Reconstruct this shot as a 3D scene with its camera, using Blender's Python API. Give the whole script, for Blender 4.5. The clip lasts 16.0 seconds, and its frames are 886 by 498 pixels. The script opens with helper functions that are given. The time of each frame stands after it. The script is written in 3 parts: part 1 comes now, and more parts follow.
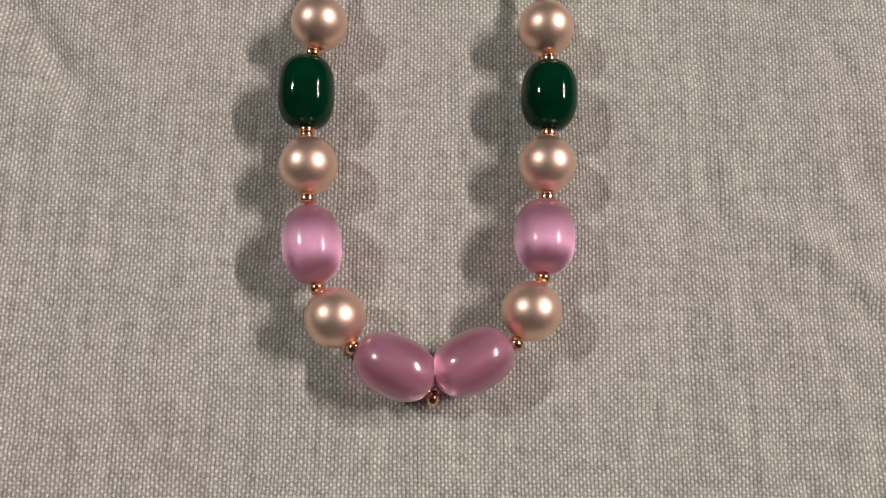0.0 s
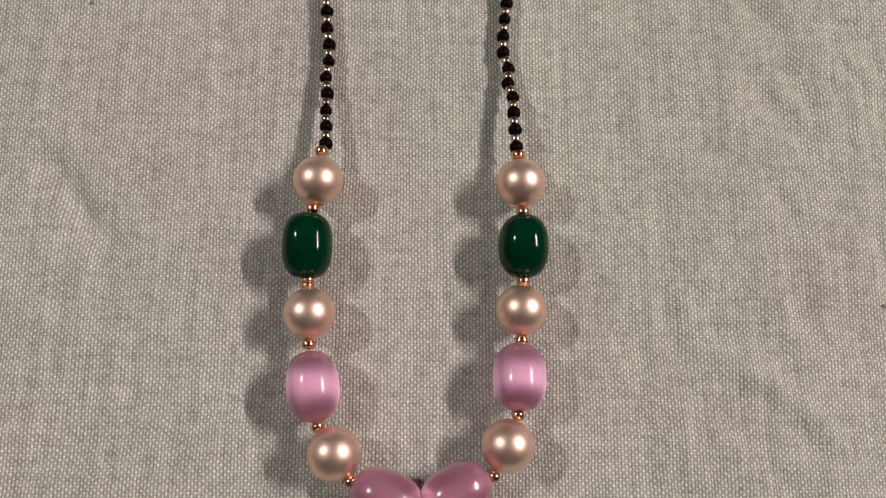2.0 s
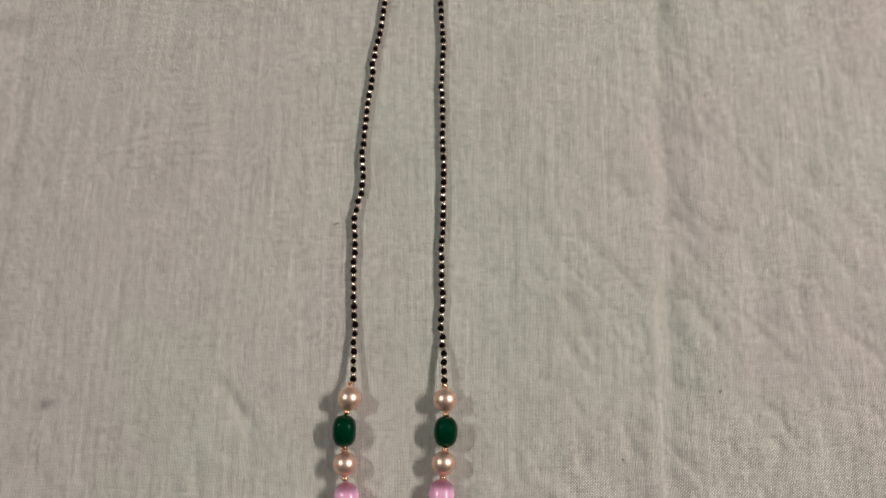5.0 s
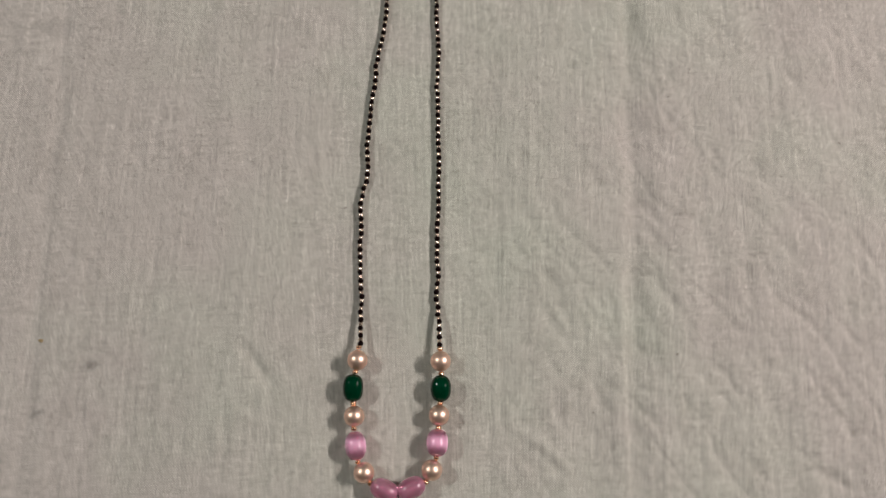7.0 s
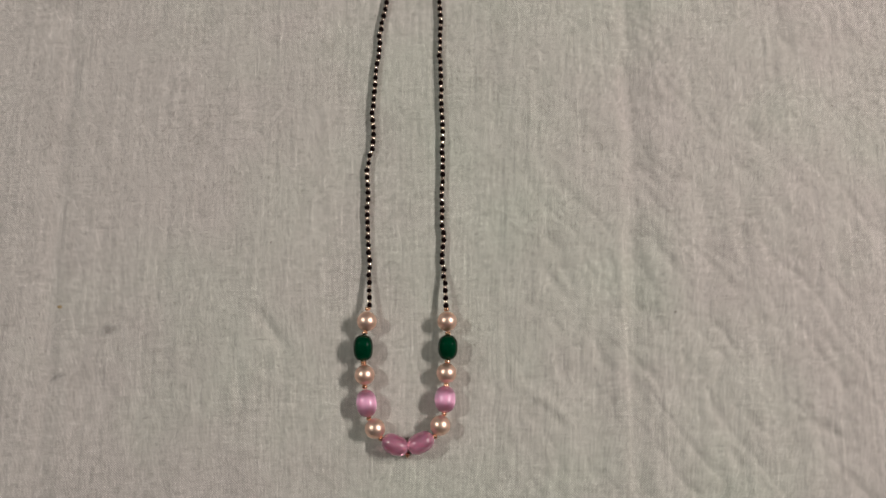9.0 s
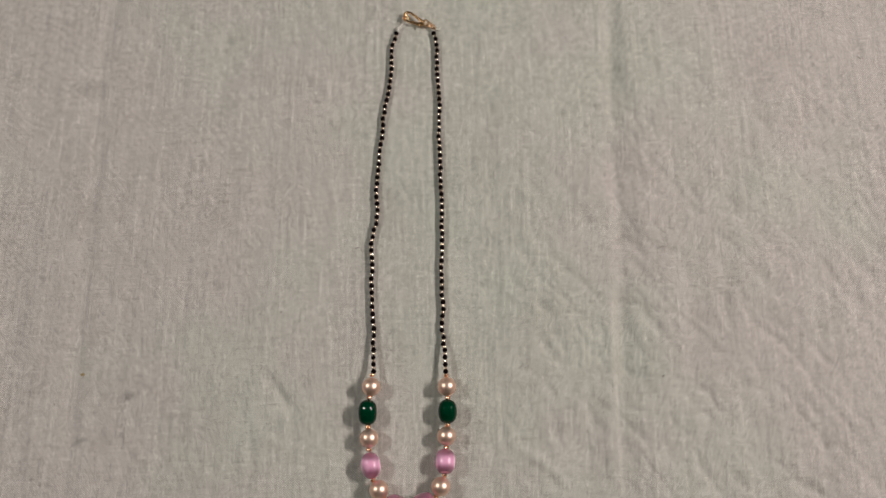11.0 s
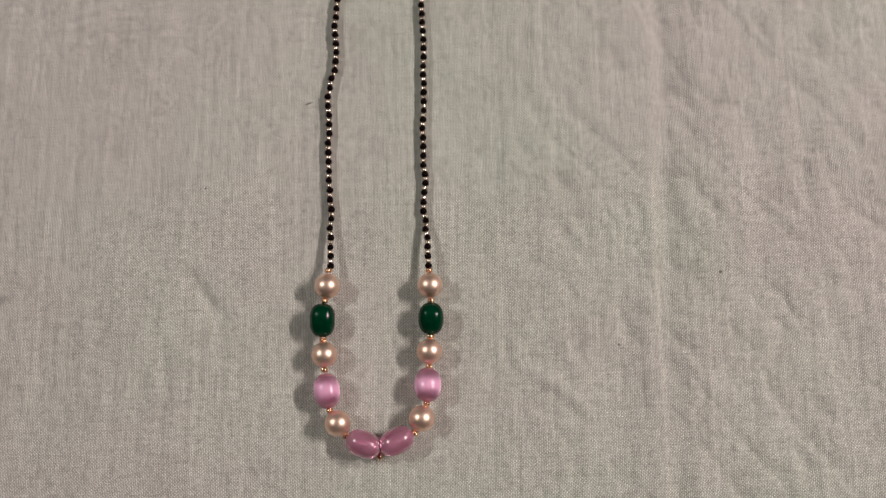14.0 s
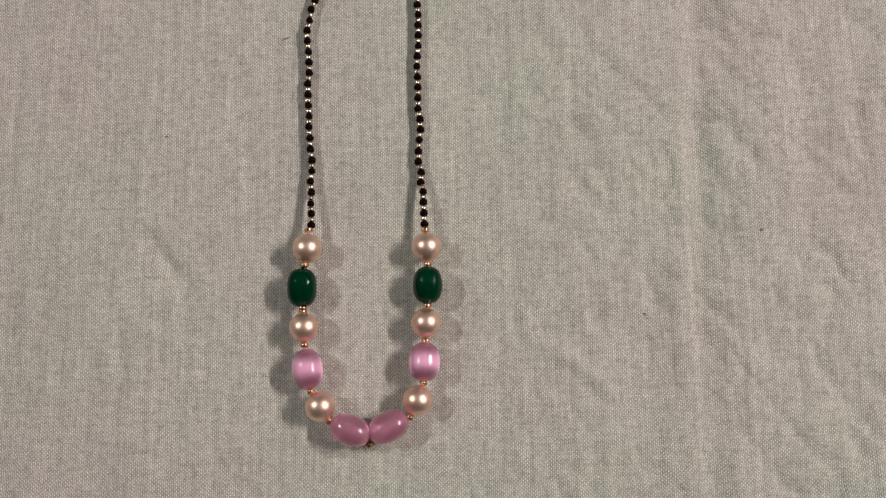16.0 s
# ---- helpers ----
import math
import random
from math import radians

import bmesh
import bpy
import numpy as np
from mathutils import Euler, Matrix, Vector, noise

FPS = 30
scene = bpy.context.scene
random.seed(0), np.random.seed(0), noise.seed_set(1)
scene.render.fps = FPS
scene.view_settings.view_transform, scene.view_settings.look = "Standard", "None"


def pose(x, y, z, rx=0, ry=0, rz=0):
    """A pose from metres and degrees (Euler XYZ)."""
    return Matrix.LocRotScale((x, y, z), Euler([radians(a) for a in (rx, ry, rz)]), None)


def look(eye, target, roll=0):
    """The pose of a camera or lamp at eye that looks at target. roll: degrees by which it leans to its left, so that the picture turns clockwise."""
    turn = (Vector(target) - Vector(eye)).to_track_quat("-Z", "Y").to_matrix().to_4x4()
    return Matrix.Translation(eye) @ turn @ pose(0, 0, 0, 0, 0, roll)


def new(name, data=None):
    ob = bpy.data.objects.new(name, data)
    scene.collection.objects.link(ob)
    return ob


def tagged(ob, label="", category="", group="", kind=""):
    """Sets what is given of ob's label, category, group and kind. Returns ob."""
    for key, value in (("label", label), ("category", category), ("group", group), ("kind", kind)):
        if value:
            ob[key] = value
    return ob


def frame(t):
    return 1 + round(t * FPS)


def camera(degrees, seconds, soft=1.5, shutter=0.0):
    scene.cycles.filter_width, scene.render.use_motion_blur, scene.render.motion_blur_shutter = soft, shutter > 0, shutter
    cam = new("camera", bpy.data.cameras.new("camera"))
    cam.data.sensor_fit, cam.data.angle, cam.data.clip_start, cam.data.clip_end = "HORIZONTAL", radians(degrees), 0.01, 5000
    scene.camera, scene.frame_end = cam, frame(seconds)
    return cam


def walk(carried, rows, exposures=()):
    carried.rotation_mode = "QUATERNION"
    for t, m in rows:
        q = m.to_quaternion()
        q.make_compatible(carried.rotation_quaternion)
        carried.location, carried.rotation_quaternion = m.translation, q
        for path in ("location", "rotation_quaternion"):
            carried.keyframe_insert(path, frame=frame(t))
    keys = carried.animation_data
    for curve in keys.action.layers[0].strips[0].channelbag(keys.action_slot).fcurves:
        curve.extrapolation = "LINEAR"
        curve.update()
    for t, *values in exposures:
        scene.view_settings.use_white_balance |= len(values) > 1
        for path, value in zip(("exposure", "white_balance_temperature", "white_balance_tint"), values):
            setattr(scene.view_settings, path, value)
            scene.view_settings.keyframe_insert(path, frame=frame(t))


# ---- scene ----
cam = camera(57.0, 16.0)
PATH = [
    (0, -0.00132, -0.01020, 0.13864, -5.905, -76.053, 6.482),
    (0.5, -0.00121, -0.01012, 0.14090, -7.287, -77.123, 7.737),
    (1, 0.00015, -0.00314, 0.14842, -5.824, -76.591, 6.263),
    (1.5, -0.00109, 0.00182, 0.15347, -6.407, -75.355, 6.629),
    (2, 0.00029, 0.01041, 0.16205, -6.273, -75.628, 6.490),
    (2.5, -0.00282, 0.02050, 0.18722, -6.244, -76.402, 7.038),
    (3, 0.00074, 0.02947, 0.21307, -2.543, -77.027, 3.704),
    (3.5, 0.00429, 0.03100, 0.25836, 0.321, -76.836, 1.073),
    (4, 0.01070, 0.03038, 0.30534, 1.949, -75.312, -0.576),
    (4.5, 0.02587, 0.03820, 0.33367, 6.093, -75.150, -5.197),
    (4.7, 0.02678, 0.04238, 0.34324, 5.735, -75.424, -5.171),
    (6.8, 0.02471, 0.03933, 0.41350, 1.464, -77.083, -0.813),
    (7, 0.02206, 0.03032, 0.40960, 0.651, -77.364, -0.020),
    (7.5, 0.01848, 0.01798, 0.40004, -1.480, -78.464, 2.084),
    (8, 0.01831, 0.01610, 0.39759, -0.709, -77.824, 1.117),
    (8.5, 0.01901, 0.01751, 0.39549, 0.508, -77.981, -0.268),
    (9, 0.01817, 0.02063, 0.42073, -0.190, -78.937, 0.059),
    (9.5, 0.02742, 0.01948, 0.44854, 4.883, -75.903, -5.408),
    (9.7, 0.02418, 0.02294, 0.45150, 2.723, -75.106, -3.267),
    (12, 0.02306, 0.02481, 0.44545, 2.073, -75.510, -2.503),
    (12.5, 0.02443, 0.01992, 0.43202, 2.418, -75.671, -2.909),
    (13, 0.02551, 0.00566, 0.40081, 2.809, -76.545, -3.239),
    (13.5, 0.02930, 0.01397, 0.37069, 1.216, -77.817, -1.647),
    (14, 0.02512, 0.01773, 0.32743, -0.663, -79.233, 0.068),
    (14.5, 0.02667, 0.02004, 0.29800, -1.110, -79.679, 0.216),
    (15, 0.02432, 0.02039, 0.28605, -2.738, -80.434, 1.759),
    (15.5, 0.02554, 0.02033, 0.28243, -1.254, -80.643, 0.231),
    (16, 0.02458, 0.01787, 0.28215, -2.023, -80.650, 1.123),
]
# the clip's camera drifts a little in white balance
EXPOSURES = [(0, 0.02, 6500, 13), (2.5, 0.02, 6500, 12.5), (4, 0.0, 6400, 7.5), (12, -0.02, 6400, 7.5), (13, -0.02, 6400, 9.5), (14.5, 0.0, 6450, 10.5), (16, 0.0, 6450, 10.5)]
walk(cam, [(t, pose(x, y, z, 90 + pitch, 0, yaw) @ pose(0, 0, 0, 0, 0, roll)) for t, x, y, z, yaw, pitch, roll in PATH], EXPOSURES)


# ---- light: a long tube lamp on one wall, a short one on the other ----
def wall_lamp(name, place, target, length, width, watts, colour):
    data = bpy.data.lights.new(name, "AREA")
    data.shape, data.size, data.size_y = "RECTANGLE", length, width
    data.energy, data.color = watts, colour
    ob = new(name, data)
    ob.matrix_world = look(place, target)
    return ob


wall_lamp("tube_lamp", (1.16, 0.32, 1.17), (0, 0.1, 0), 0.52, 0.026, 21.4, (1.0, 0.90, 0.84))
wall_lamp("bulb_lamp", (-0.98, 0.36, 1.17), (0, 0.1, 0), 0.14, 0.045, 7.9, (0.99, 0.98, 0.91))

world = bpy.data.worlds.new("room_air")
world.use_nodes = True
world.node_tree.nodes["Background"].inputs[0].default_value = (0.5, 0.5, 0.5, 1)
world.node_tree.nodes["Background"].inputs[1].default_value = 0.02
scene.world = world


# ---- materials ----
def shader(name):
    mat = bpy.data.materials.new(name)
    mat.use_nodes = True
    nodes, links = mat.node_tree.nodes, mat.node_tree.links
    return mat, nodes, links, nodes["Principled BSDF"]


def put(bsdf, **values):
    for key, value in values.items():
        bsdf.inputs[key.replace("_", " ")].default_value = value


def node(nodes, kind, **settings):
    made = nodes.new(kind)
    for key, value in settings.items():
        if key == "operation":
            made.operation = value
        elif key == "data_type":
            made.data_type = value
        elif key == "blend_type":
            made.blend_type = value
        elif key == "direction_type":
            made.direction_type = value
        elif key == "axis":
            made.axis = value
    return made


def maths(nodes, links, operation, a, b=None):
    made = node(nodes, "ShaderNodeMath", operation=operation)
    for slot, value in ((0, a), (1, b)):
        if value is None:
            continue
        if isinstance(value, (int, float)):
            made.inputs[slot].default_value = value
        else:
            links.new(value, made.inputs[slot])
    return made.outputs[0]


def noise_of(nodes, links, vector, scale, detail=3.0, rough=0.55):
    made = nodes.new("ShaderNodeTexNoise")
    made.inputs["Scale"].default_value = scale
    made.inputs["Detail"].default_value = detail
    made.inputs["Roughness"].default_value = rough
    links.new(vector, made.inputs["Vector"])
    return made


def scaled(nodes, links, vector, xyz):
    made = nodes.new("ShaderNodeMapping")
    made.inputs["Scale"].default_value = xyz
    links.new(vector, made.inputs["Vector"])
    return made.outputs[0]


def ramp(nodes, links, value, low, high, colour_a, colour_b):
    made = nodes.new("ShaderNodeValToRGB")
    made.color_ramp.elements[0].position, made.color_ramp.elements[0].color = low, (*colour_a, 1)
    made.color_ramp.elements[1].position, made.color_ramp.elements[1].color = high, (*colour_b, 1)
    links.new(value, made.inputs[0])
    return made.outputs[0]


def multiply(nodes, links, a, b, factor=1.0):
    made = node(nodes, "ShaderNodeMix", data_type="RGBA", blend_type="MULTIPLY")
    made.inputs[0].default_value = factor
    links.new(a, made.inputs[6])
    links.new(b, made.inputs[7])
    return made.outputs[2]


WARP, WEFT = 0.00066, 0.00060
# stains on the cloth, and in the last row shade painted along a crease: x, y, half length, half width, turn in degrees,
# how much darker
STAINS_AND_CREASE_SHADE = [(-0.1528, 0.0626, 0.0060, 0.0035, 0, 0.34), (-0.1765, 0.0390, 0.0075, 0.0022, 25, 0.36), (-0.190, 0.247, 0.012, 0.008, 0, 0.2),
          (-0.1532, 0.040, 0.0009, 0.011, 0, 0.25), (-0.2053, 0.1297, 0.006, 0.002, 0, 0.22), (-0.072, 0.060, 0.006, 0.003, -50, 0.12)]


def cloth_material():
    """Plain-woven cotton: pale warp threads riding over the weft, slubs, faint stains; gap and crease shade painted in.
    """
    mat, nodes, links, bsdf = shader("woven_cotton")
    where = nodes.new("ShaderNodeTexCoord").outputs["Object"]

    def add_up(a, b, c):
        made = maths(nodes, links, "MULTIPLY_ADD", a, b)
        made.node.inputs[2].default_value = c
        return made

    def bent(scale, amount, vector):
        wander = noise_of(nodes, links, where, scale, 2.0).outputs["Color"]
        shift = node(nodes, "ShaderNodeVectorMath", operation="MULTIPLY_ADD")
        links.new(wander, shift.inputs[0])
        shift.inputs[1].default_value = (amount, amount, 0)
        links.new(vector, shift.inputs[2])
        return shift.outputs[0]

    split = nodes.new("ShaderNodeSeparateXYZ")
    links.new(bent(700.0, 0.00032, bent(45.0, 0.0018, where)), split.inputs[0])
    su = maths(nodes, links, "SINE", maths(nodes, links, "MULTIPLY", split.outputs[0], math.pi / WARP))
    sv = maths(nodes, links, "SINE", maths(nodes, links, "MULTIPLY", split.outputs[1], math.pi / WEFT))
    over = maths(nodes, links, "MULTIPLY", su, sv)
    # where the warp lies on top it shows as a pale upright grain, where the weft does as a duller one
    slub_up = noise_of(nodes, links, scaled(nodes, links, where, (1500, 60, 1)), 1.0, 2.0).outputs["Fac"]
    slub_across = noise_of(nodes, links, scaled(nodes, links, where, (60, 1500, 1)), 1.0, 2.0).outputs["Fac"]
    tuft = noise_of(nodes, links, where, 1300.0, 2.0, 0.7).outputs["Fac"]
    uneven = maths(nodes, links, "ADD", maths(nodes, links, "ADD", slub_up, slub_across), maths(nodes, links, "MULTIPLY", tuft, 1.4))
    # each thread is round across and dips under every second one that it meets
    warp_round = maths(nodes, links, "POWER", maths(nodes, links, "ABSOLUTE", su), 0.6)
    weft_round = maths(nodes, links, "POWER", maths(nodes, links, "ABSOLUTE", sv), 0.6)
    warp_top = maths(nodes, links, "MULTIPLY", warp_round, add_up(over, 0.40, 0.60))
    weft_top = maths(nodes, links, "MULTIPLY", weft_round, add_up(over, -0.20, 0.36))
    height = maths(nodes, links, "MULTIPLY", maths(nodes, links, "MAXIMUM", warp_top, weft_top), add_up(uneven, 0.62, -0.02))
    fibre = noise_of(nodes, links, scaled(nodes, links, where, (4200, 2300, 1)), 1.0, 2.0).outputs["Fac"]
    relief = maths(nodes, links, "ADD", height, maths(nodes, links, "MULTIPLY", fibre, 0.3))
    # thread tone by height: shade in gaps and dips is painted dark
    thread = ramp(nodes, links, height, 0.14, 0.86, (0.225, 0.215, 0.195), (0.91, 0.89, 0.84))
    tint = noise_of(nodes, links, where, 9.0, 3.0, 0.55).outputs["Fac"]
    # the lens's colour shading is painted into the cloth: greener middle, pinker sides
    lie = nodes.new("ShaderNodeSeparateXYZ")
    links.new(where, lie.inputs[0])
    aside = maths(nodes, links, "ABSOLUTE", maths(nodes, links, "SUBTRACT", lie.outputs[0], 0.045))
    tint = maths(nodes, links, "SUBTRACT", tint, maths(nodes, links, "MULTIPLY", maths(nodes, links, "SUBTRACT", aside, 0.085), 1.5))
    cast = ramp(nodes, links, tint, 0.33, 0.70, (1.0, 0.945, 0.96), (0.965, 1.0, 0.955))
    streak = noise_of(nodes, links, scaled(nodes, links, where, (420, 14, 1)), 1.0, 4.0, 0.72).outputs["Fac"]
    streaks = ramp(nodes, links, streak, 0.3, 0.7, (0.79, 0.79, 0.79), (1.04, 1.04, 1.04))
    smudge = noise_of(nodes, links, where, 33.0, 6.0, 0.7).outputs["Fac"]
    smudges = ramp(nodes, links, smudge, 0.28, 0.46, (0.86, 0.855, 0.85), (1.0, 1.0, 1.0))
    fleck = noise_of(nodes, links, where, 420.0, 4.0, 0.7).outputs["Fac"]
    flecks = ramp(nodes, links, fleck, 0.32, 0.56, (0.80, 0.795, 0.78), (1.05, 1.05, 1.05))
    hairs = ramp(nodes, links, fibre, 0.32, 0.66, (0.70, 0.69, 0.68), (1.20, 1.20, 1.20))
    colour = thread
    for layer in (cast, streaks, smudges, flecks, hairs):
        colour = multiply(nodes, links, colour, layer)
    # darken the stains, and paint the crease's shade into the colour
    for x, y, long, wide, turn, dark in STAINS_AND_CREASE_SHADE:
        spot = nodes.new("ShaderNodeMapping")
        spot.vector_type = "TEXTURE"
        spot.inputs["Location"].default_value = (x, y, 0)
        spot.inputs["Rotation"].default_value = (0, 0, radians(turn))
        spot.inputs["Scale"].default_value = (long, wide, 1)
        links.new(bent(160.0, 0.004, where), spot.inputs["Vector"])
        flat = node(nodes, "ShaderNodeVectorMath", operation="MULTIPLY")
        links.new(spot.outputs[0], flat.inputs[0])
        flat.inputs[1].default_value = (1, 1, 0)
        far = node(nodes, "ShaderNodeVectorMath", operation="LENGTH")
        links.new(flat.outputs[0], far.inputs[0])
        colour = multiply(nodes, links, colour, ramp(nodes, links, far.outputs["Value"], 0.2, 1.3 if long > 0.002 else 1.0, (1 - dark,) * 3, (1, 1, 1)))
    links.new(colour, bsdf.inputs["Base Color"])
    put(bsdf, Roughness=0.92)
    bsdf.inputs["Specular IOR Level"].default_value = 0.15
    bsdf.inputs["Sheen Weight"].default_value = 0.05
    crumple = noise_of(nodes, links, where, 170.0, 4.0, 0.6).outputs["Fac"]
    rough = nodes.new("ShaderNodeBump")
    rough.inputs["Strength"].default_value = 0.55
    rough.inputs["Distance"].default_value = 0.0014
    links.new(crumple, rough.inputs["Height"])
    # thin pressed crinkles, in patches
    line = noise_of(nodes, links, scaled(nodes, links, where, (70, 34, 1)), 1.0, 1.5, 0.4).outputs["Fac"]
    fold = maths(nodes, links, "ABSOLUTE", maths(nodes, links, "SUBTRACT", line, 0.5))
    fold = maths(nodes, links, "MAXIMUM", maths(nodes, links, "SUBTRACT", 1.0, maths(nodes, links, "MULTIPLY", fold, 7.0)), 0.0)
    patch = noise_of(nodes, links, where, 38.0, 2.0).outputs["Fac"]
    patch = maths(nodes, links, "MULTIPLY", maths(nodes, links, "MAXIMUM", maths(nodes, links, "SUBTRACT", patch, 0.46), 0.0), 5.0)
    pressed = nodes.new("ShaderNodeBump")
    pressed.inputs["Strength"].default_value = 0.32
    pressed.inputs["Distance"].default_value = 0.0012
    pressed.invert = True
    links.new(maths(nodes, links, "MULTIPLY", fold, patch), pressed.inputs["Height"])
    links.new(rough.outputs[0], pressed.inputs["Normal"])
    rough = pressed
    bump = nodes.new("ShaderNodeBump")
    bump.inputs["Strength"].default_value = 1.0
    bump.inputs["Distance"].default_value = 0.00018
    links.new(relief, bump.inputs["Height"])
    links.new(rough.outputs[0], bump.inputs["Normal"])
    links.new(bump.outputs[0], bsdf.inputs["Normal"])
    return mat


def plain_material(name, colour, rough, scale=6.0, depth=0.12):
    mat, nodes, links, bsdf = shader(name)
    where = nodes.new("ShaderNodeTexCoord").outputs["Object"]
    grain = noise_of(nodes, links, where, scale, 5.0).outputs["Fac"]
    dark = tuple(c * (1 - depth) for c in colour)
    links.new(ramp(nodes, links, grain, 0.3, 0.7, dark, colour), bsdf.inputs["Base Color"])
    put(bsdf, Roughness=rough)
    bump = nodes.new("ShaderNodeBump")
    bump.inputs["Strength"].default_value = 0.1
    bump.inputs["Distance"].default_value = 0.002
    links.new(grain, bump.inputs["Height"])
    links.new(bump.outputs[0], bsdf.inputs["Normal"])
    return mat


def pearl_material():
    """Peach imitation pearl: a pale lacquer over a satin, faintly metallic body."""
    mat, nodes, links, bsdf = shader("peach_pearl")
    where = nodes.new("ShaderNodeTexCoord").outputs["Object"]
    cloud = noise_of(nodes, links, where, 350.0, 4.0).outputs["Fac"]
    links.new(ramp(nodes, links, cloud, 0.3, 0.7, (0.97, 0.63, 0.48), (1.0, 0.70, 0.54)), bsdf.inputs["Base Color"])
    put(bsdf, Metallic=0.92, Roughness=0.40)
    bsdf.inputs["Subsurface Weight"].default_value = 0.35
    bsdf.inputs["Subsurface Radius"].default_value = (0.004, 0.002, 0.0013)
    bsdf.inputs["Coat Weight"].default_value = 1.0
    bsdf.inputs["Coat Roughness"].default_value = 0.52
    bsdf.inputs["Coat IOR"].default_value = 2.1
    bsdf.inputs["Coat Tint"].default_value = (1.0, 0.96, 0.95, 1)
    bsdf.inputs["Sheen Weight"].default_value = 0.5
    bsdf.inputs["Sheen Roughness"].default_value = 0.16
    bsdf.inputs["Sheen Tint"].default_value = (1.0, 0.80, 0.62, 1)
    bump = nodes.new("ShaderNodeBump")
    bump.inputs["Strength"].default_value = 0.12
    bump.inputs["Distance"].default_value = 0.0002
    links.new(noise_of(nodes, links, where, 900.0, 3.0).outputs["Fac"], bump.inputs["Height"])
    links.new(bump.outputs[0], bsdf.inputs["Normal"])
    return mat


def green_material():
    """Deep emerald dyed stone, polished."""
    mat, nodes, links, bsdf = shader("emerald_stone")
    where = nodes.new("ShaderNodeTexCoord").outputs["Object"]
    cloud = noise_of(nodes, links, where, 220.0, 5.0, 0.6).outputs["Fac"]
    links.new(ramp(nodes, links, cloud, 0.3, 0.72, (0.000, 0.020, 0.008), (0.0004, 0.036, 0.015)), bsdf.inputs["Base Color"])
    put(bsdf, Roughness=0.06, IOR=1.34)
    bsdf.inputs["Specular IOR Level"].default_value = 0.4
    return mat


def pink_material(name, grain, strength, spread_out):
    """Pink fibre-optic glass: the run of its fibres (grain) sets how the band of light lies, under clear polish."""
    mat, nodes, links, bsdf = shader(name)
    where = nodes.new("ShaderNodeTexCoord").outputs["Object"]
    strand = noise_of(nodes, links, scaled(nodes, links, where, (900, 900, 60)), 1.0, 3.0).outputs["Fac"]
    links.new(ramp(nodes, links, strand, 0.3, 0.7, (0.74, 0.30, 0.43), (0.82, 0.40, 0.53)), bsdf.inputs["Base Color"])
    put(bsdf, Roughness=0.2, IOR=1.5)
    bsdf.inputs["Subsurface Weight"].default_value = 0.6
    bsdf.inputs["Subsurface Radius"].default_value = (0.006, 0.003, 0.005)
    bsdf.inputs["Transmission Weight"].default_value = 0.7
    bsdf.inputs["Coat Weight"].default_value = 1.0
    bsdf.inputs["Coat Roughness"].default_value = 0.03
    silk = nodes.new("ShaderNodeBsdfAnisotropic")
    silk.inputs["Color"].default_value = (1.0, 0.62, 0.84, 1)
    silk.inputs["Roughness"].default_value = 0.70
    silk.inputs["Anisotropy"].default_value = spread_out
    silk.inputs["Rotation"].default_value = 0.25
    tangent = node(nodes, "ShaderNodeTangent", direction_type="RADIAL", axis=grain)
    links.new(tangent.outputs[0], silk.inputs["Tangent"])
    both = nodes.new("ShaderNodeMixShader")
    both.inputs[0].default_value = strength
    links.new(bsdf.outputs[0], both.inputs[1])
    links.new(silk.outputs[0], both.inputs[2])
    links.new(both.outputs[0], nodes["Material Output"].inputs["Surface"])
    return mat


def metal_material(name, colour, rough):
    mat, nodes, links, bsdf = shader(name)
    where = nodes.new("ShaderNodeTexCoord").outputs["Object"]
    wear = noise_of(nodes, links, where, 1500.0, 3.0).outputs["Fac"]
    dark = tuple(c * 0.8 for c in colour)
    links.new(ramp(nodes, links, wear, 0.3, 0.7, dark, colour), bsdf.inputs["Base Color"])
    put(bsdf, Metallic=1.0, Roughness=rough)
    return mat


def black_material():
    mat, nodes, links, bsdf = shader("black_glass")
    where = nodes.new("ShaderNodeTexCoord").outputs["Object"]
    links.new(ramp(nodes, links, noise_of(nodes, links, where, 800.0).outputs["Fac"], 0.3, 0.7, (0.002, 0.0003, 0.0004), (0.007, 0.001, 0.0012)), bsdf.inputs["Base Color"])
    put(bsdf, Roughness=0.45)
    bsdf.inputs["Specular IOR Level"].default_value = 0.05
    return mat


def thread_material():
    mat, nodes, links, bsdf = shader("clear_nylon")
    put(bsdf, Roughness=0.3)
    bsdf.inputs["Base Color"].default_value = (0.85, 0.78, 0.72, 1)
    bsdf.inputs["Transmission Weight"].default_value = 0.4
    return mat


COTTON = cloth_material()
PEARL, GREEN, PINK, BLACK = pearl_material(), green_material(), pink_material("pink_cats_eye_glass", "Z", 0.42, 0.5), black_material()
CROSS_PINK = pink_material("pink_cross_cut_glass", "X", 0.10, 0.4)
SEED_GOLD = metal_material("pale_gold_plate", (0.87, 0.69, 0.57), 0.22)
GOLD = metal_material("rose_gold_plate", (0.95, 0.56, 0.36), 0.2)
CLASP_GOLD = metal_material("yellow_gold_plate", (0.93, 0.58, 0.28), 0.22)
NYLON = thread_material()
# unseen room's walls and ceiling, kept dark for pearl reflections and deeper shadows
WALL = plain_material("wall_paint", (0.22, 0.21, 0.19), 0.8)
CEILING = plain_material("ceiling_paint", (0.14, 0.135, 0.13), 0.85)
FLOOR = plain_material("floor_tile", (0.30, 0.27, 0.23), 0.5)
